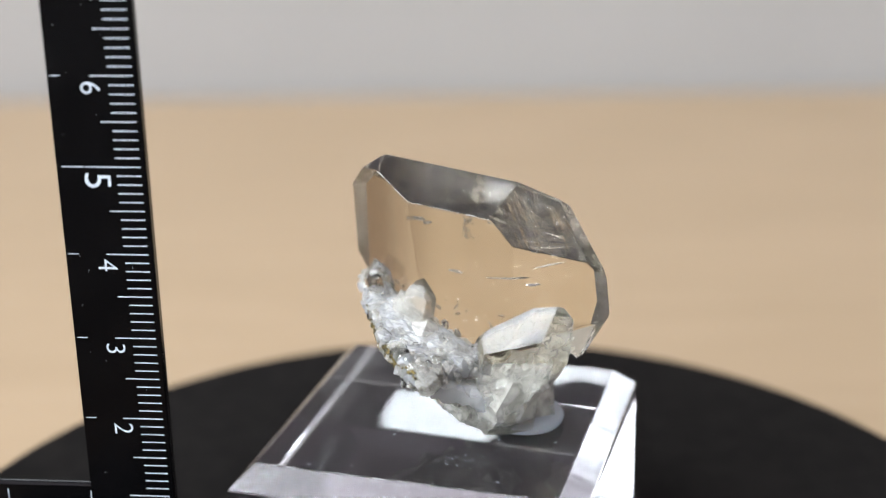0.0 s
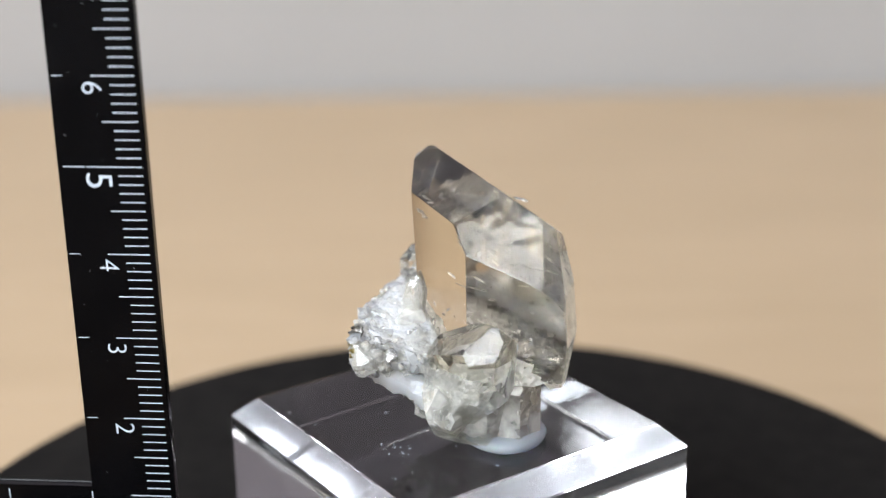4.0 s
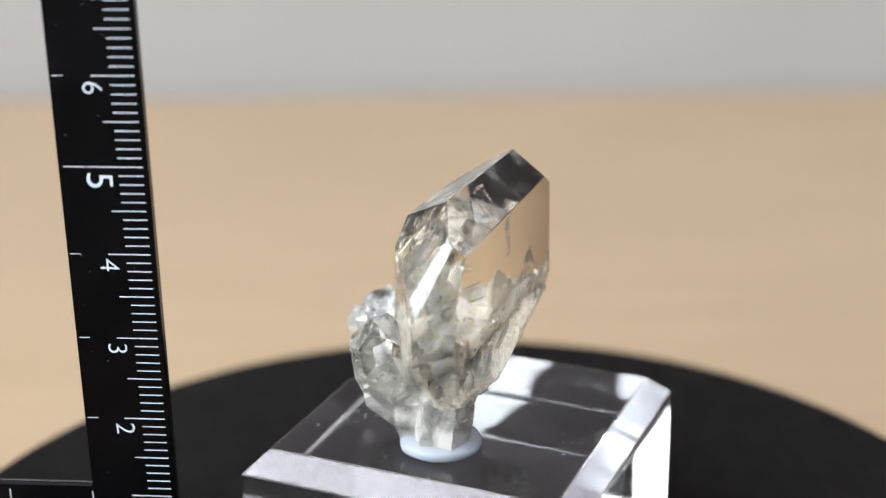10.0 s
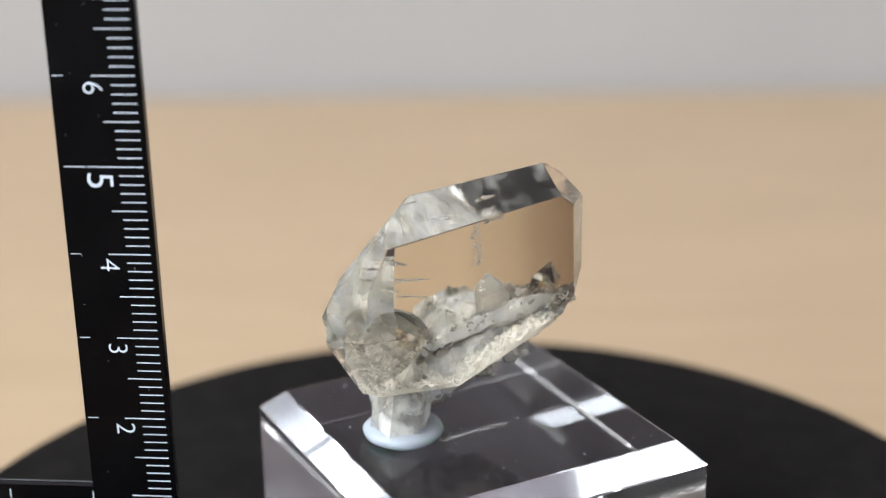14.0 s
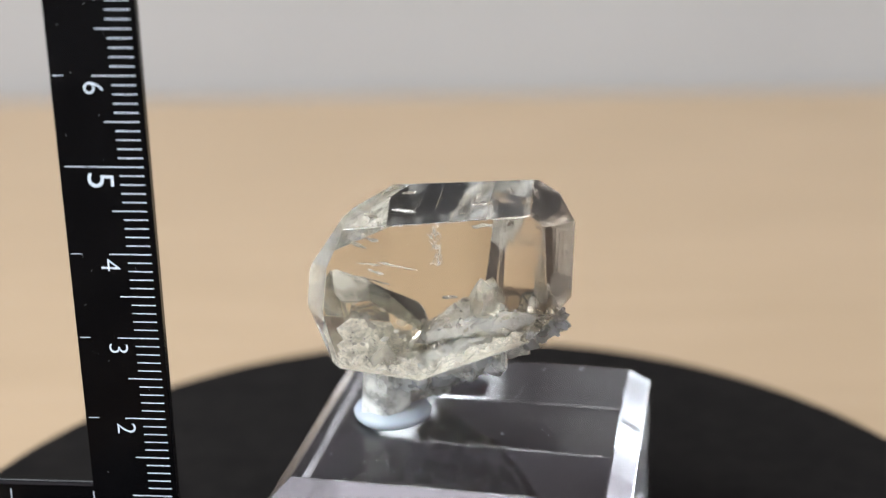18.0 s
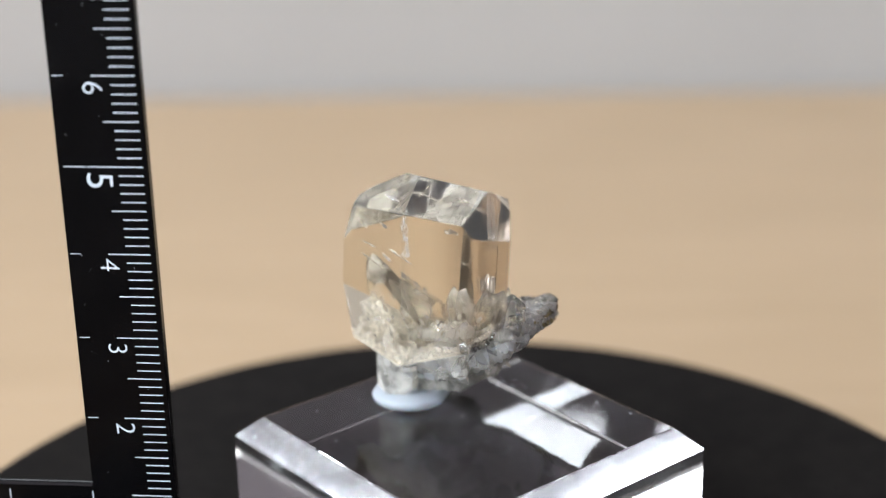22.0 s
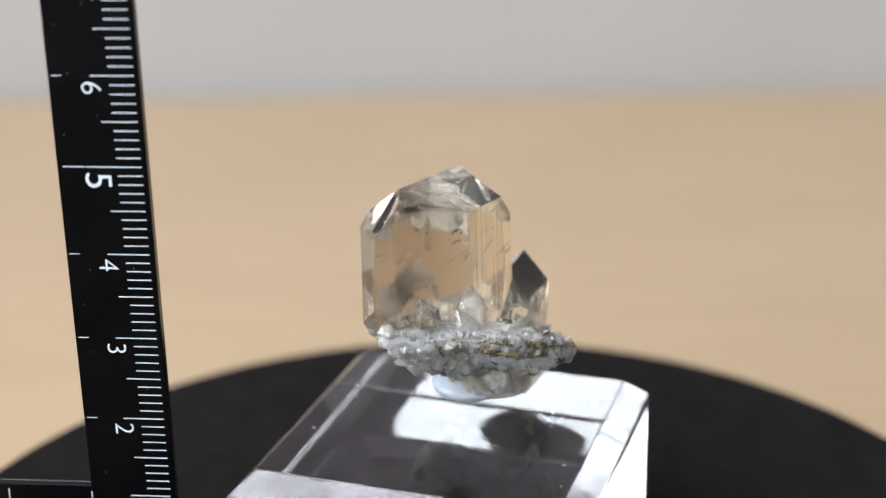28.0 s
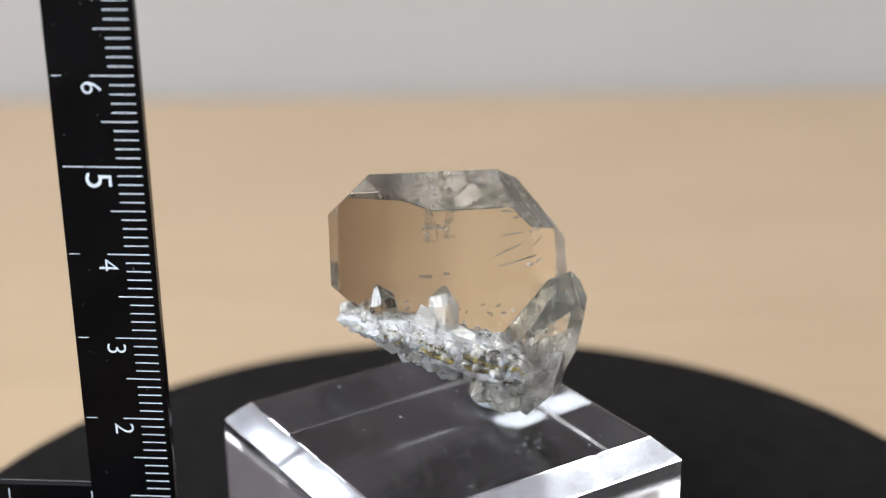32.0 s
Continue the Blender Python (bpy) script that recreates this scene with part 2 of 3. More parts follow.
part("desktop", box(-0.75, 0.75, -0.095, 0.435, -0.03 - z0, -z0, 0.002), M_WOOD, desk)
for sx in (-0.70, 0.70):
    for sy in (-0.06, 0.40):
        part("leg", box(sx - 0.025, sx + 0.025, sy - 0.025, sy + 0.025, 0, -0.03 - z0, 0.002), M_WOOD, desk)

# ---------------------------------------------------------------- turntable
turntable = tagged(new("turntable"), "matt black round rotating display turntable on the desk", "turntable")
part("base", lathe([(0, 0), (0.060, 0), (0.062, 0.002), (0.062, 0.030), (0.060, 0.032), (0, 0.032)]), M_BLACK, turntable, smooth=False)
DISC = 0.0707
platter = part("platter", lathe([(0, 0.0325), (DISC - 0.002, 0.0325), (DISC, 0.0345), (DISC, 0.0435), (DISC - 0.0004, 0.0446), (DISC - 0.0015, 0.045), (0, 0.045)], 160), M_BLACK, turntable, "round black platter that turns")

# ---------------------------------------------------------------- acrylic block
S, CH = 0.020, 0.0026
bm = bmesh.new()
foot = [bm.verts.new((sx * (S - 0.0005), sy * (S - 0.0005), 0)) for sx, sy in ((1, 1), (-1, 1), (-1, -1), (1, -1))]
low = [bm.verts.new((math.copysign(S, v.co.x), math.copysign(S, v.co.y), 0.0005)) for v in foot]
mid = [bm.verts.new((v.co.x, v.co.y, 0.0199 - CH)) for v in low]
top = [bm.verts.new((math.copysign(S - CH, v.co.x), math.copysign(S - CH, v.co.y), 0.0199)) for v in low]
bm.faces.new(foot)
bm.faces.new(top)
for a, b in ((foot, low), (low, mid), (mid, top)):
    for k in range(4):
        bm.faces.new((a[k], a[(k + 1) % 4], b[(k + 1) % 4], b[k]))
bmesh.ops.recalc_face_normals(bm, faces=bm.faces[:])
bmesh.ops.bevel(bm, geom=bm.edges[:], offset=0.00012, segments=1, affect="EDGES", profile=0.5)
bmesh.ops.transform(bm, matrix=pose(-0.001576, 0.000854, TOP - 0.0199, 0, 0, 29.085 - 45), verts=bm.verts[:])
M_CHAMFER = material("milled_acrylic", (0.93, 0.955, 1.0), 0.22, Transmission_Weight=1.0, IOR=1.49)
block = tagged(mesh_object("acrylic_block", bm, M_ACRYLIC), "clear square acrylic display block with chamfered top edges", "display block")
block.data.materials.append(M_CHAMFER)
for p in block.data.polygons:
    if 0.5 < abs(p.normal.z) < 0.85:
        p.material_index = 1

bm = bmesh.new()
dust = random.Random(3)
for k in range(90):
    x, y, r = dust.uniform(-0.0165, 0.0165), dust.uniform(-0.0165, 0.0165), dust.uniform(0.00002, 0.00006)
    if dust.random() < 0.35:
        x, y = 0.006 + dust.gauss(0, 0.0018), -0.011 + dust.gauss(0, 0.0009)
    m = pose(-0.001576, 0.000854, TOP, 0, 0, 29.085 - 45) @ pose(x, y, r * 0.5, 0, 0, dust.uniform(0, 180)) @ Matrix.Diagonal((dust.choice((1, 1, 1.6, 5)), 1, 0.6, 1))
    bmesh.ops.create_icosphere(bm, subdivisions=1, radius=r, matrix=m)
part("dust", bm, M_MARK, block, "specks of white dust and lint").parent = block
block.children[0]["kind"] = "stuff"

# ---------------------------------------------------------------- putty and quartz
CM = 0.01


def at(x, y, z):
    return Vector((x * CM, y * CM, z * CM + TOP))


rng, lumps = random.Random(7), random.Random(21)
bm = lathe([(0, 0.00005), (0.0041, 0.00005), (0.0046, 0.0004), (0.00475, 0.0009), (0.0045, 0.0013), (0.0037, 0.0017), (0, 0.0019)], 48)
for v in bm.verts:
    v.co.xy *= 1 + 0.06 * noise.noise(v.co * 300)
bmesh.ops.transform(bm, matrix=Matrix.Translation(at(0.80, -0.12, 0)), verts=bm.verts[:])
putty = tagged(mesh_object("mounting_putty", bm, M_PUTTY, True), "round pad of translucent white mounting putty on the block", "putty")

specimen = tagged(new("quartz_specimen"), "clear smoky quartz crystal cluster on a drusy base, held in putty", "quartz crystal")
BODY = [(-111.6, 1.0, 0.585), (-71.9, 2.3, 1.033), (21.6, 5.1, 1.387), (70.9, -0.5, 0.432), (116.9, 1.0, 1.087),
        (-99.5, 62.5, 0.994), (-57.2, 38.7, 1.129), (7.2, 40.2, 1.442), (60.5, 51.8, 0.893), (118.0, 44.6, 1.338), (209.0, 50.0, 1.318),
        (-29.3, 25.2, 1.565), (-34.9, 37.4, 1.345), (18.0, 20.6, 1.378), (-52.2, 21.9, 1.34), (-39.7, -32.9, 1.69), (22.9, -11.5, 1.47),
        (-66.8, -29.1, 1.30), (160.0, -42.5, 1.03), (160.0, -65.0, 0.90), (0.0, -86.0, 1.20), (215.4, -3.2, 0.628)]
bm = cut_body([(a, e, d * CM) for a, e, d in BODY], at(0, 0.25, 1.9), 0.06, 0.00006)
# the broken foot is hackly: its facets are split finely and dented
bmesh.ops.recalc_face_normals(bm, faces=bm.faces[:])
low_ring = [v.co.copy() for v in max((f for f in bm.faces if f.normal.dot(facet_normal(160.0, -42.5)) > 0.998), key=lambda f: f.calc_area()).verts]
hackly = [f for f in bm.faces if f.normal.z < -0.6 or f.normal.dot(facet_normal(-66.8, -29.1)) > 0.998]
pieces = bmesh.ops.triangulate(bm, faces=hackly)["faces"]
for turn in range(5):
    edges = list({e for f in pieces for e in f.edges if e.calc_length() > 0.0004})
    got = bmesh.ops.subdivide_edges(bm, edges=edges, cuts=1, use_grid_fill=True)
    seen = {v for f in pieces if f.is_valid for v in f.verts} | {v for v in got["geom"] if isinstance(v, bmesh.types.BMVert)}
    pieces = [f for f in bm.faces if (f.normal.z < -0.6 or f.normal.dot(facet_normal(-66.8, -29.1)) > 0.998) and all(v in seen for v in f.verts)]
inner = set(pieces)
for v in {v for f in pieces for v in f.verts}:
    if all(f in inner for f in v.link_faces):
        q = (v.co - at(0, 0, 0)) / CM
        dent = abs(noise.noise(q * 5)) * 0.8 + 0.5 * abs(noise.noise(q * 11 + Vector((3, 0, 0)))) + 0.3 * noise.noise(q * 24)
        v.co -= v.normal * 0.0016 * dent
bm.faces.index_update()
foot_faces = {f.index for f in pieces}
main = part("main_crystal", bm, M_QUARTZ, specimen, "large clear tabular quartz crystal with bevelled ridge")
main.data.materials.append(M_BROKEN)
for p in main.data.polygons:
    if p.index in foot_faces:
        p.material_index = 1
for k, (az, el) in enumerate(((-57.2, 38.7), (-52.2, 21.9))):
    main.data.materials.append(etched("striated_quartz", az, el))
    for p in main.data.polygons:
        if p.normal.dot(facet_normal(az, el)) > 0.998:
            p.material_index = k + 2
main.data.materials.append(M_POLISHED)
for p in main.data.polygons:
    if max(p.normal.dot(facet_normal(az, el)) for az, el in ((-99.5, 62.5), (118.0, 44.6), (209.0, 50.0))) > 0.998:
        p.material_index = len(main.data.materials) - 1
# uneven white haze, put into the sloping back facet to brighten it
main.data.materials.append(M_HAZED)
for p in main.data.polygons:
    if p.normal.dot(facet_normal(60.5, 51.8)) > 0.998:
        p.material_index = len(main.data.materials) - 1
main.data.materials.append(M_UNEVEN)
for p in main.data.polygons:
    if max(p.normal.dot(facet_normal(az, el)) for az, el in ((21.6, 5.1), (22.9, -11.5), (18.0, 20.6), (-39.7, -32.9))) > 0.998:
        p.material_index = len(main.data.materials) - 1
# growth lines: fine proud steps that run down the two striated facets
step = random.Random(5)
LINES = ((-57.2, 38.7, 70), (-52.2, 21.9, 24), (60.5, 51.8, 12))
for az, el, count in LINES:
    n = facet_normal(az, el)
    across = Vector((0, 0, 1)).cross(n).normalized()
    down = n.cross(across)
    face = max((p for p in main.data.polygons if p.normal.dot(n) > 0.998), key=lambda p: p.area)
    rim = [main.data.vertices[i].co for i in face.vertices]
    mid = sum(rim, Vector()) / len(rim)

    def inside(q):
        return all((b - a).cross(q - a).dot(n) > 0 for a, b in zip(rim, rim[1:] + rim[:1]))

    made = 0
    for k in range(count * 12):
        i, (a, b) = step.randrange(1, len(rim) - 1), sorted((step.random(), step.random()))
        q = rim[0] * a + rim[i] * (b - a) + rim[i + 1] * (1 - b)
        level = step.random() < 0.12
        way, side = (across, down) if level else (down, across)
        half = step.uniform(0.02, 0.06 if level else 0.17) * CM
        if made == count or not (inside(q + way * half) and inside(q - way * half)) or noise.noise(q * 330) < -0.12:
            continue
        made += 1
        bm = bmesh.new()
        m = Matrix((side, way, n)).transposed().to_4x4()
        w = step.uniform(0.004, 0.011) * CM
        bmesh.ops.create_cube(bm, size=1, matrix=Matrix.Translation(q) @ m @ Matrix.Diagonal((w, half * 2, 0.00008, 1)))
        for v in bm.verts:
            if (v.co - q).dot(n) > 0:
                v.co -= side * (v.co - q).dot(side) * 0.6
        part("growth_line", bm, M_POLISHED, specimen)
POINT = [(-103.0, -0.8, 0.198), (-55.7, -11.4, 0.243), (4.4, -8.9, 0.359), (86.7, 3.5, 0.403), (135.9, 3.4, 0.678), (194.9, 9.6, 0.577),
         (-125.1, 49.2, 0.376), (-66.6, 30.6, 0.394), (15.5, 35.7, 0.663), (79.7, 48.5, 0.579), (115.2, 39.9, 0.519), (184.5, 42.1, 0.616),
         (51.7, -37.5, 0.509), (129.9, -30.4, 0.538), (234.5, -49.5, 0.643), (326.6, -36.8, 0.252), (0.5, -85.2, 0.642)]
small = part("small_crystal", cut_body([(a, e, d * CM) for a, e, d in POINT], at(0.85, -0.85, 1.05), 0.04, 0.00006), M_POINT, specimen, "small clear quartz point with a milky root")
small.data.materials.append(M_MILKY)
for p in small.data.polygons:
    if max(p.normal.dot(facet_normal(az, el)) for az, el in ((86.7, 3.5), (79.7, 48.5), (51.7, -37.5), (129.9, -30.4))) > 0.998:
        p.material_index = 1      # grown against the big crystal
for name, base, tip, r, mat in (("side_crystal", (0.35, -0.55, 0.35), (0.62, -1.10, 0.95), 0.28, M_MILKY), ("stem_crystal", (0.86, -0.12, 0.08), (0.80, -0.02, 1.05), 0.31, M_MILKY),
                                ("side_crystal", (0.62, -0.38, 0.14), (0.70, -0.50, 0.95), 0.30, M_MILKY), ("shelf_crystal", (-0.42, -0.30, 1.12), (-0.40, -0.62, 1.36), 0.25, M_MILKY), ("side_crystal", (0.36, -0.36, 0.28), (0.10, -0.84, 0.46), 0.19, M_MILKY),
                                ("shelf_crystal", (-0.52, -0.20, 1.05), (-0.38, -0.14, 1.84), 0.18, M_FROST), ("shelf_crystal", (-0.55, -0.08, 1.10), (-0.66, -0.03, 1.66), 0.20, M_FROST), ("shelf_crystal", (-0.84, 0.26, 1.28), (-0.98, 0.36, 1.90), 0.17, M_CLEAR),
                                ("shelf_crystal", (-0.05, -0.60, 0.95), (-0.12, -0.74, 1.34), 0.20, M_CLOUDY), ("shelf_crystal", (-0.33, -1.20, 0.96), (-0.43, -1.29, 1.24), 0.13, M_FROST),
                                ("shelf_crystal", (-0.62, -0.52, 1.16), (-0.78, -0.66, 1.40), 0.13, M_CLEAR), ("shelf_crystal", (-0.20, -0.92, 1.00), (-0.26, -1.06, 1.26), 0.15, M_CLEAR)):
    label = {"side_crystal": "pale milky crystal with yellowish tint", "stem_crystal": "stubby milky crystal seated in the putty"}.get(name, "")
    part(name, point_crystal(rng, at(*base), at(*tip), r * CM, bevel=0.00004), mat, specimen, label)


# rounded glassy lumps between the rim and the small point
for base, tip, r, mat in (((-0.45, -0.48, 1.04), (-0.58, -0.66, 1.16), 0.16, M_CLEAR), ((-0.20, -0.86, 0.86), (-0.30, -1.06, 0.98), 0.15, M_MILKY), ((-0.06, -0.66, 0.80), (-0.14, -0.86, 0.96), 0.18, M_MILKY),
                          ((-0.36, -0.88, 0.96), (-0.48, -1.02, 1.10), 0.13, M_CLEAR), ((0.12, -0.66, 0.62), (0.04, -0.86, 0.74), 0.16, M_MILKY), ((-0.26, -0.68, 1.06), (-0.30, -0.84, 1.24), 0.14, M_CLEAR),
                          ((-0.02, -0.86, 0.66), (-0.10, -0.98, 0.68), 0.10, M_CLEAR), ((-0.62, -0.24, 1.26), (-0.74, -0.32, 1.42), 0.13, M_CLEAR)):
    lump = point_crystal(lumps, at(*base), at(*tip), r * CM, 0.25)
    bmesh.ops.bevel(lump, geom=lump.edges[:], offset=r * 0.22 * CM, segments=2, affect="EDGES", profile=0.6, clamp_overlap=True)
    part("rounded_crystal", lump, mat, specimen, smooth=True)


def crust(corners, thick, nu, nv, rough, taper=0.5, bow=Vector()):
    """A closed jagged slab over four corners, thinner towards its rim."""
    a, b, c, d = (Vector(q) for q in corners)
    up = (b - a).cross(d - a).normalized()
    bm = bmesh.new()
    rows = []
    for side in (1, -1):
        grid = []
        for i in range(nu + 1):
            line = []
            for k in range(nv + 1):
                u, v = i / nu, k / nv
                p = a.lerp(b, u).lerp(d.lerp(c, u), v) + bow * (2 * u * (1 - u) * (1 - v))
                rim = min(1, 4.0 * min(u, 1 - u, v, 1 - v) + (1 - taper))
                w = p * 6.5
                p = p + Vector((noise.noise(w + Vector((9, 0, 0))), noise.noise(w + Vector((0, 9, 0))), 0)) * rough
                h = thick * rim * 0.5 * side + rough * (noise.noise(w * 1.3 + Vector((0, 0, 5 * side))) + 0.9 * noise.noise(w * 3.3))
                line.append(bm.verts.new(at(*(p + up * h))))
            grid.append(line)
        rows.append(grid)
        for i in range(nu):
            for k in range(nv):
                q = [grid[i][k], grid[i + 1][k], grid[i + 1][k + 1], grid[i][k + 1]]
                bm.faces.new(q[:3])
                bm.faces.new((q[0], q[2], q[3]))
    ring = [(i, 0) for i in range(nu)] + [(nu, k) for k in range(nv)] + [(i, nv) for i in range(nu, 0, -1)] + [(0, k) for k in range(nv, 0, -1)]
    for (i, k), (m, n) in zip(ring, ring[1:] + ring[:1]):
        bm.faces.new((rows[0][i][k], rows[0][m][n], rows[1][m][n], rows[1][i][k]))
    return bm


# drusy shelf of small points along the foot of the big crystal
D1, F = Vector((-1.12, 0.78, 1.49)), Vector((-0.38, -1.30, 1.06))
BOW = Vector((-0.17, -0.84, 0.0))     # the outer rim swells in the middle
IN0, IN1 = Vector((-0.75, 0.50, 1.50)), Vector((0.40, -0.62, 0.95))
shelf = part("druse_shelf", crust((D1, F, IN1, IN0), 0.24, 60, 30, 0.03, bow=BOW), M_CRUST, specimen, "rough drusy quartz shelf with brown iron stains")
part("druse_underside", crust(((-1.14, 0.78, 1.52), (-1.08, 0.30, 1.44), (-0.45, -0.10, 0.98), (-0.58, 0.52, 1.00)), 0.22, 18, 22, 0.07), M_UNDER, specimen, "rough broken underside of milky quartz")
part("druse_underside", crust(((-0.64, 0.54, 1.04), (-0.50, -0.15, 1.00), (0.65, -0.50, 0.42), (0.95, 0.16, 0.46)), 0.24, 20, 34, 0.08), M_UNDER, specimen)
part("druse_underside", crust(((-0.45, -1.20, 0.98), (-1.1, 0.3, 1.5), (0.55, -0.1, 0.55), (0.62, -0.85, 0.42)), 0.26, 30, 24, 0.07), M_UNDER, specimen)
part("druse_underside", crust(((-0.34, -0.55, 0.62), (0.10, -0.84, 0.42), (0.52, -0.45, 0.24), (0.30, 0.05, 0.34)), 0.24, 18, 18, 0.05), M_MILKY, specimen)
for k in range(560):
    u, v = rng.random(), rng.random() ** 3.4
    p = D1.lerp(F, u).lerp(IN0.lerp(IN1, u), v) + BOW * (2 * u * (1 - u) * (1 - v))
    p.z += rng.uniform(-0.10, 0.12)
    n = Vector((-0.55, -0.35, 0.35)) + Vector((rng.gauss(0, 0.5), rng.gauss(0, 0.5), rng.gauss(0, 0.45)))
    n.normalize()
    r = min(0.07, 0.018 * math.exp(abs(rng.gauss(0, 0.65))))
    if (p - Vector((-0.40, -0.38, 1.24))).length < 0.30 or (p - Vector((-0.55, -0.18, 1.45))).length < 0.26:
        continue
    part("druse_point", point_crystal(rng, at(*(p - n * r * 1.2)), at(*(p + n * r * rng.uniform(0.9, 1.9))), r * CM, 0.3), (M_DRUSE, M_FROST, M_CLEAR)[rng.choice((0, 0, 1, 1, 2))], specimen)

for k in range(110):
    u, v = 1 - 0.30 * rng.random() ** 1.5, rng.random()
    p = D1.lerp(F, u).lerp(IN0.lerp(IN1, u), v) + BOW * (2 * u * (1 - u) * (1 - v))
    p.z += rng.uniform(-0.16, 0.12)
    n = Vector((0.15 + rng.gauss(0, 0.5), -0.6 + rng.gauss(0, 0.4), 0.35 + rng.gauss(0, 0.45))).normalized()
    r = rng.uniform(0.025, 0.07)
    part("druse_point", point_crystal(rng, at(*(p - n * r * 1.2)), at(*(p + n * r * rng.uniform(0.9, 1.9))), r * CM, 0.3), (M_DRUSE, M_FROST, M_CLEAR)[rng.choice((0, 0, 1, 1, 2))], specimen)

# fine druse over the low facet above the shelf
for k in range(130):
    i, (a, b) = rng.randrange(1, len(low_ring) - 1), sorted((rng.random(), rng.random()))
    q = low_ring[0] * a + low_ring[i] * (b - a) + low_ring[i + 1] * (1 - b)
    p = Vector((q.x, q.y, q.z - TOP)) / CM
    n = (facet_normal(160.0, -42.5) + Vector((rng.gauss(0, 0.4), rng.gauss(0, 0.4), rng.gauss(0, 0.4)))).normalized()
    r = rng.uniform(0.03, 0.06)
    if p.z > 1.48 or rng.random() < 0.25:
        continue
    part("druse_point", point_crystal(rng, at(*(p - n * r * 1.2)), at(*(p + n * r * rng.uniform(0.5, 1.0))), r * CM, 0.3), (M_CLEAR, M_FROST, M_CLOUDY)[rng.choice((0, 1, 2))], specimen)

# lumps of the broken underside
U0, U1, U2, U3 = Vector((-1.10, 0.76, 1.48)), Vector((-0.98, 0.1, 1.40)), Vector((0.62, -0.50, 0.42)), Vector((0.95, 0.18, 0.46))
for k in range(90):
    u, v = rng.random(), rng.random()
    p = U0.lerp(U1, u).lerp(U3.lerp(U2, u), v)
    p.z -= 0.26 * math.sin(math.pi * min(1, v * 1.15)) ** 0.8
    n = Vector((-0.2 + rng.gauss(0, 0.5), rng.gauss(0, 0.5), -0.6 + rng.gauss(0, 0.4))).normalized()
    r = rng.uniform(0.05, 0.12)
    part("matrix_lump", point_crystal(rng, at(*(p - n * r)), at(*(p + n * r * 0.9)), r * CM, 0.3), (M_DRUSE, M_FROST, M_CLOUDY)[rng.choice((0, 1, 2))], specimen)

# white veils inside the small point, the side pieces and the lower part of the big crystal
part("veil", crust(((0.36, -0.86, 0.62), (1.02, -0.92, 0.80), (1.04, -0.82, 1.10), (0.40, -0.72, 1.05)), 0.02, 16, 14, 0.05), M_VEIL, specimen)
part("veil", crust(((0.50, -0.90, 0.50), (0.86, -0.72, 0.55), (0.95, -0.62, 1.00), (0.56, -0.86, 1.02)), 0.02, 14, 14, 0.05), M_VEIL, specimen)
part("veil", crust(((0.66, -0.30, 0.20), (1.02, -0.02, 0.24), (0.96, 0.06, 0.70), (0.62, -0.22, 0.62)), 0.02, 12, 12, 0.05), M_VEIL, specimen)
veils = bmesh.new()
for k in range(36):
    u, v, w = rng.random(), rng.random(), rng.random() ** 2
    p = Vector((-1.0, 0.62, 1.68)).lerp(Vector((1.25, -0.05, 1.02)), u) + Vector((0.12, 0.28, 0)) * (v * 2 - 1)
    p.z += 0.14 * w * (0.4 + 0.6 * math.sin(math.pi * u))
    r = rng.uniform(0.015, 0.06)
    m = Matrix.Translation(at(*p)) @ pose(0, 0, 0, rng.uniform(0, 180), rng.uniform(-40, 40), rng.uniform(0, 180)) @ Matrix.Diagonal((r * CM, r * 0.6 * CM, r * 0.08 * CM, 1))
    bmesh.ops.create_icosphere(veils, subdivisions=1, radius=1, matrix=m)
part("veil", veils, M_VEIL, specimen, "wispy white veils inside the crystal")

# healed cracks inside the big crystal and a patch of white film on its broad back face
for x, y, z, lx, lz, az in ((0.58, -0.36, 1.94, 0.26, 0.012, -25), (0.84, -0.40, 1.86, 0.12, 0.03, -35), (0.88, -0.40, 2.26, 0.10, 0.03, -30), (-0.40, 0.05, 2.53, 0.10, 0.04, -20), (-0.30, 0.0, 2.50, 0.06, 0.03, 10),
                            (0.45, -0.35, 2.58, 0.09, 0.02, -20), (1.02, 0.26, 2.11, 0.16, 0.015, -20), (0.98, 0.28, 1.92, 0.22, 0.015, -10), (1.12, 0.20, 2.32, 0.12, 0.03, -40), (0.62, 0.40, 2.76, 0.15, 0.02, -15), (0.12, 0.55, 1.78, 0.10, 0.03, -20)):
    bm = bmesh.new()
    bmesh.ops.create_icosphere(bm, subdivisions=2, radius=1)
    for v in bm.verts:
        v.co = Vector((v.co.x * lx, v.co.y * 0.012 + 0.02 * noise.noise(v.co * 2 + Vector((z * 7, 0, x))), v.co.z * lz * 0.6 + 0.025 * noise.noise(v.co * 2 + Vector((x * 9, 0, z))))) * CM
    bmesh.ops.transform(bm, matrix=Matrix.Translation(at(x, y, z)) @ pose(0, 0, 0, 25, rng.uniform(-12, 12), az), verts=bm.verts[:])
    part("healed_crack", bm, M_CLOUDY, specimen)
bm = bmesh.new()
for k in range(120):
    z = rng.uniform(-0.22, 0.26)
    x = rng.gauss(0.03 * math.sin(z * 14), 0.035)
    r = rng.uniform(0.005, 0.014)
    join(bm, point_crystal(rng, (x * CM, 0.00003, (z - r) * CM), ((x + 0.01) * CM, -0.00004, (z + r) * CM), r * 0.7 * CM, 0.4))
bmesh.ops.transform(bm, matrix=Matrix.Translation(at(0.275, 0.618, 2.40)) @ pose(0, 0, 0, 0, 0, -19.1), verts=bm.verts[:])
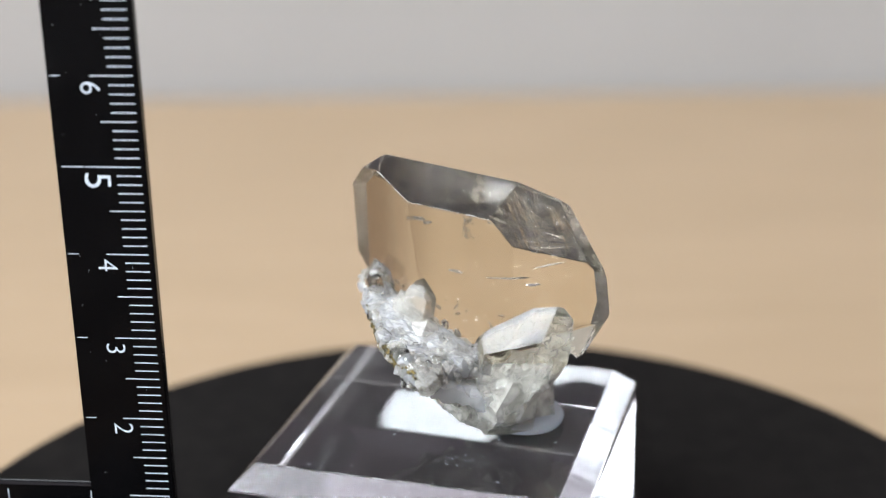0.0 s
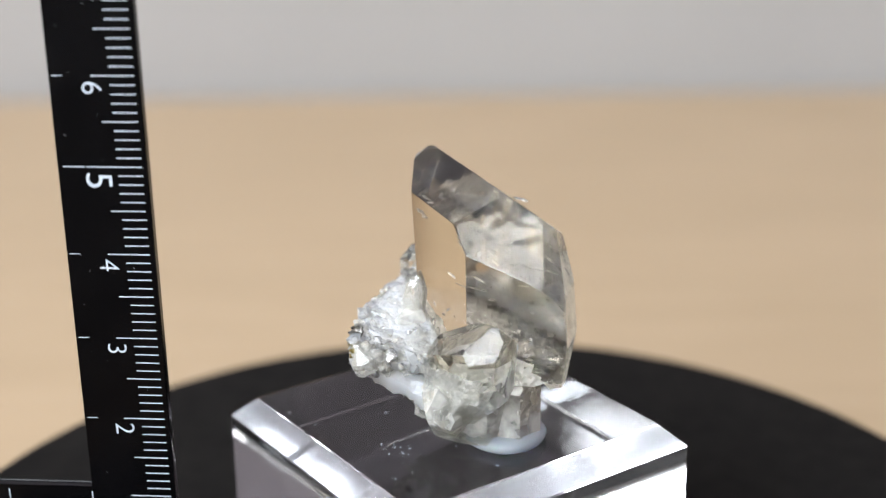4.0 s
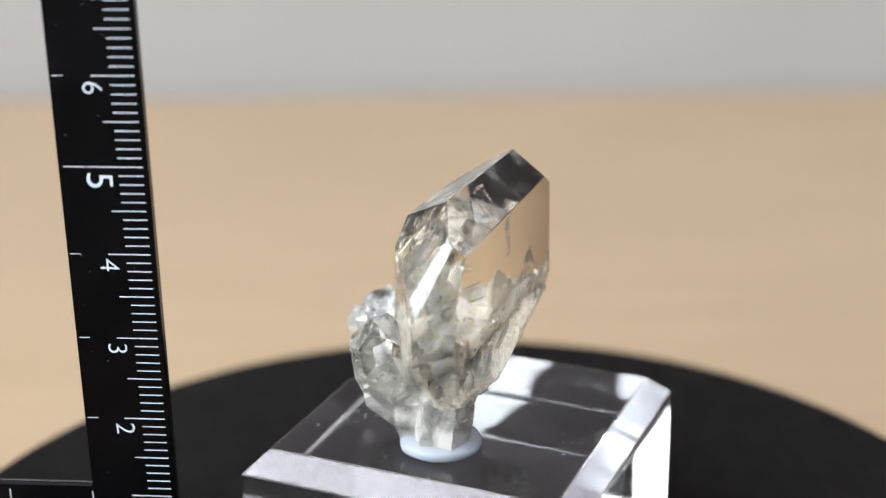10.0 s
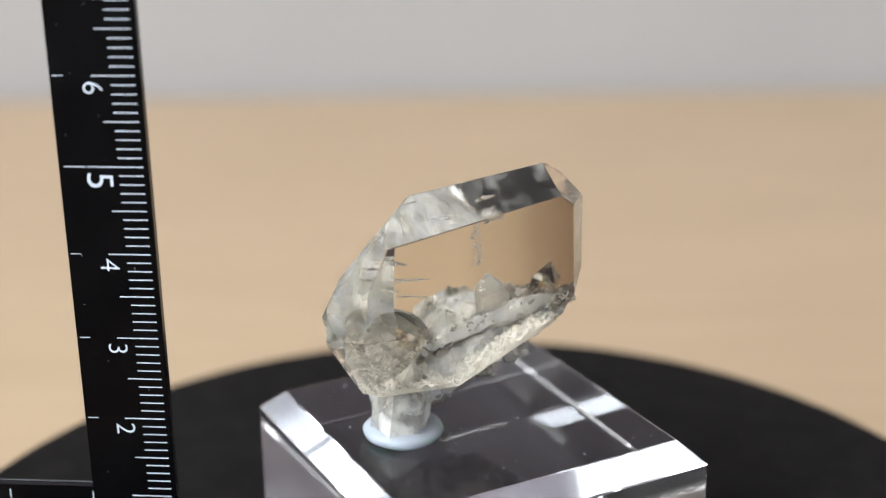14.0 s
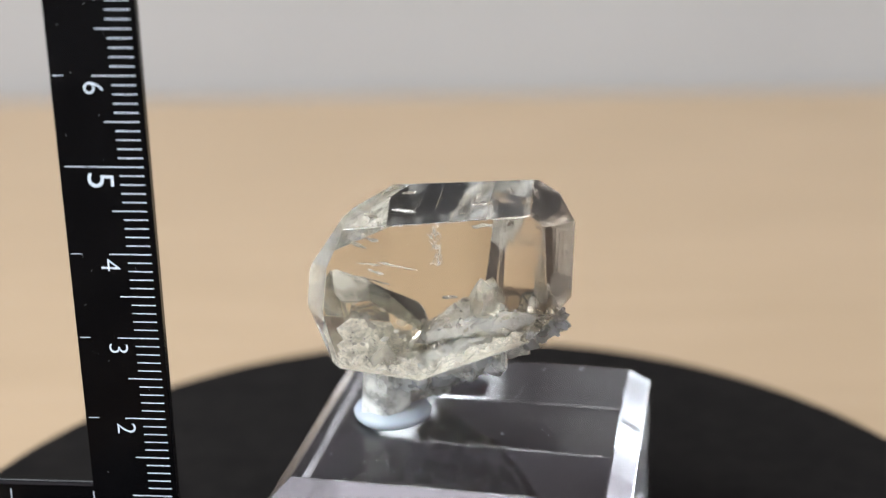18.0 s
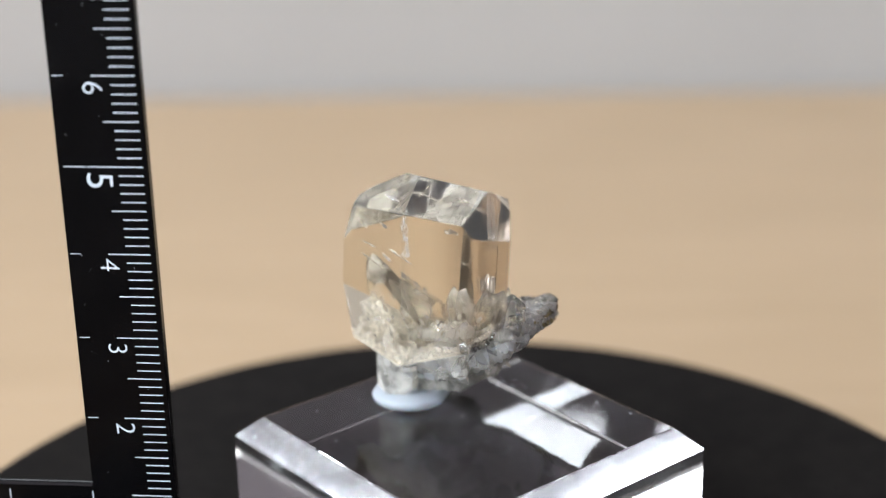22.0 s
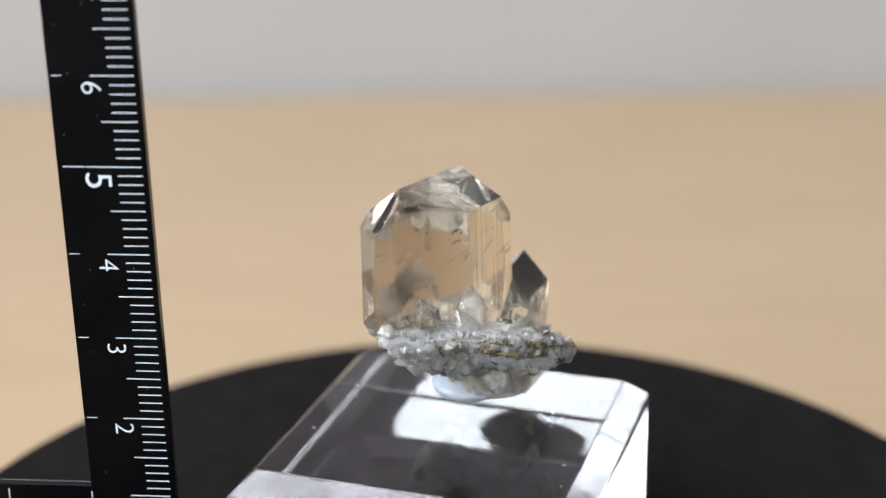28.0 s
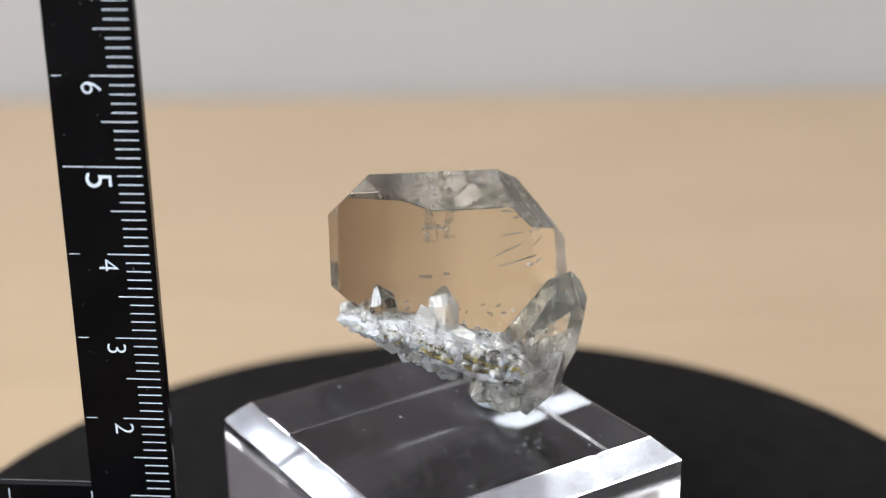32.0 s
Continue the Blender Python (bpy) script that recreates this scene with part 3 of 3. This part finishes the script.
for v in bm.verts:
    n = facet_normal(70.9, -0.5)
    h = (v.co - at(0.275, 0.618, 2.40)).dot(n)
    v.co -= n * (h - max(-0.00004, min(0.00006, h)))
part("mineral_film", bm, M_CLOUDY, specimen, "thin patch of white film on the crystal face")

# brown iron stain in the crevices
grains = bmesh.new()
rim = [v.co.copy() for v in shelf.data.vertices]
for k in range(820):
    u = min(0.97, max(0.05, rng.gauss(0.62, 0.17)))
    side, depth = rng.choice((0, 1, 1, 1, 1)), min(5, int(abs(rng.gauss(0, 1.5))))
    q = rim[side * 61 * 31 + int(u * 60) * 31 + depth].lerp(rim[side * 61 * 31 + int(u * 60) * 31 + 31 + depth], rng.random())
    p = Vector((q.x, q.y, q.z - TOP)) / CM + Vector((-0.03, -0.025, -0.012))
    n = Vector((rng.gauss(0, 1), rng.gauss(0, 1), rng.gauss(0, 1))).normalized()
    r = rng.uniform(0.006, 0.020)
    join(grains, point_crystal(rng, at(*(p - n * r)), at(*(p + n * r)), r * CM, 0.4))
tagged(part("iron_stain", grains, M_DIRT, specimen, "olive-brown iron stain in the crevices"), kind="stuff")

# ---------------------------------------------------------------- ruler
ruler = tagged(new("square_ruler"), "black L-shaped ruler with white centimetre marks and numerals", "ruler")
RX, RY, RZ = -0.033679, -0.008128, TOP - 0.01594
ruler.matrix_world = pose(RX, RY, RZ, 0, 0, -4.58)
bm = bmesh.new()
outline = [(0.0006, 0), (0.0006, 0.15), (-0.0092, 0.15), (-0.0092, 0.0109), (-0.085, 0.0109), (-0.085, 0)]
front = [bm.verts.new((x, 0, z)) for x, z in outline]
back = [bm.verts.new((x, 0.0012, z)) for x, z in outline]
bm.faces.new(front)
bm.faces.new(back[::-1])
for k in range(6):
    bm.faces.new((front[k], front[(k + 1) % 6], back[(k + 1) % 6], back[k]))
bmesh.ops.bevel(bm, geom=bm.edges[:], offset=0.00015, segments=2, affect="EDGES", profile=0.5)
part("blade", bm, M_RULER, ruler)
part("holder", box(-0.094, -0.080, -0.012, 0.014, -RZ, 0.004, 0.0008), M_RULER, ruler, "small black block that holds the ruler up")


def mark(name, xa, xb, za, zb):
    return part(name, box(xa, xb, -0.00004, 0.00005, za, zb), M_MARK, ruler)


for mm in range(1, 80):
    n = 0.0061 if mm % 50 == 0 else 0.0047 if mm % 10 == 0 else 0.0039 if mm % 5 == 0 else 0.0027
    z = mm * 0.001
    mark("tick", -n, 0, z - 0.00006, z + 0.00006)
    if mm % 10 == 0 and mm > 15:
        if mm % 50 == 0:
            mark("tick", -0.0087, -0.0063, z - 0.00006, z + 0.00006)
        else:
            mark("tick", -0.0090, -0.0078, z - 0.000045, z + 0.000045)
for mm in range(0, 70, 10):
    mark("tick", -0.0094 - mm * 0.001 - 0.00006, -0.0094 - mm * 0.001 + 0.00006, 0.0070, 0.0104)
for n in range(1, 8):
    cu = bpy.data.curves.new("numeral", "FONT")
    cu.body = str(n)
    cu.size = 0.0042 if n == 5 else 0.0032
    cu.offset = -0.00002 if n == 5 else -0.00004
    cu.align_x, cu.align_y = "LEFT", "CENTER"
    cu.extrude = 0.00003
    cu.materials.append(M_MARK)
    ob = new("numeral", cu)
    ob.parent = ruler
    m = Matrix(((0, 1, 0), (0, 0, -1), (-1, 0, 0))).to_4x4()
    ob.matrix_local = Matrix.Translation((-0.0048 if n != 5 else -0.0050, -0.00003, n * 0.01 - 0.0005)) @ m


lint = bmesh.new()
wear = random.Random(11)
for k in range(22):
    x, z, n = wear.uniform(-0.0088, 0.0002), wear.uniform(0.012, 0.078), wear.uniform(0.00006, 0.00035)
    bmesh.ops.create_cube(lint, size=1, matrix=Matrix.Translation((x, -0.00001, z)) @ pose(0, 0, 0, 0, wear.uniform(0, 180), 0) @ Matrix.Diagonal((n, 0.00004, 0.000014, 1)))
tagged(part("lint", lint, M_MARK, ruler, "fine scratches and lint"), kind="stuff")


# ---------------------------------------------------------------- what moves
def motions():
    for thing in (platter, block, putty, specimen):
        walk(thing, [(t, pose(0, 0, 0, 0, 0, SPIN * t)) for t in range(0, 33, 2)])
    sway = ((0, -2.5), (3, -2.3), (3.6, -1.0), (5.5, 0.5), (7.5, 2.0), (9, 2.0), (10, 0.6), (13.5, 0.6), (14.7, 2.2), (20, 2.0), (22, 0.8), (25, 0.6), (27.5, -1.0), (32, -1.2))
    walk(ruler, [(t, pose(RX + 0.000066 * d, RY, RZ, 0, 0, -4.58)) for t, d in sway])


motions()
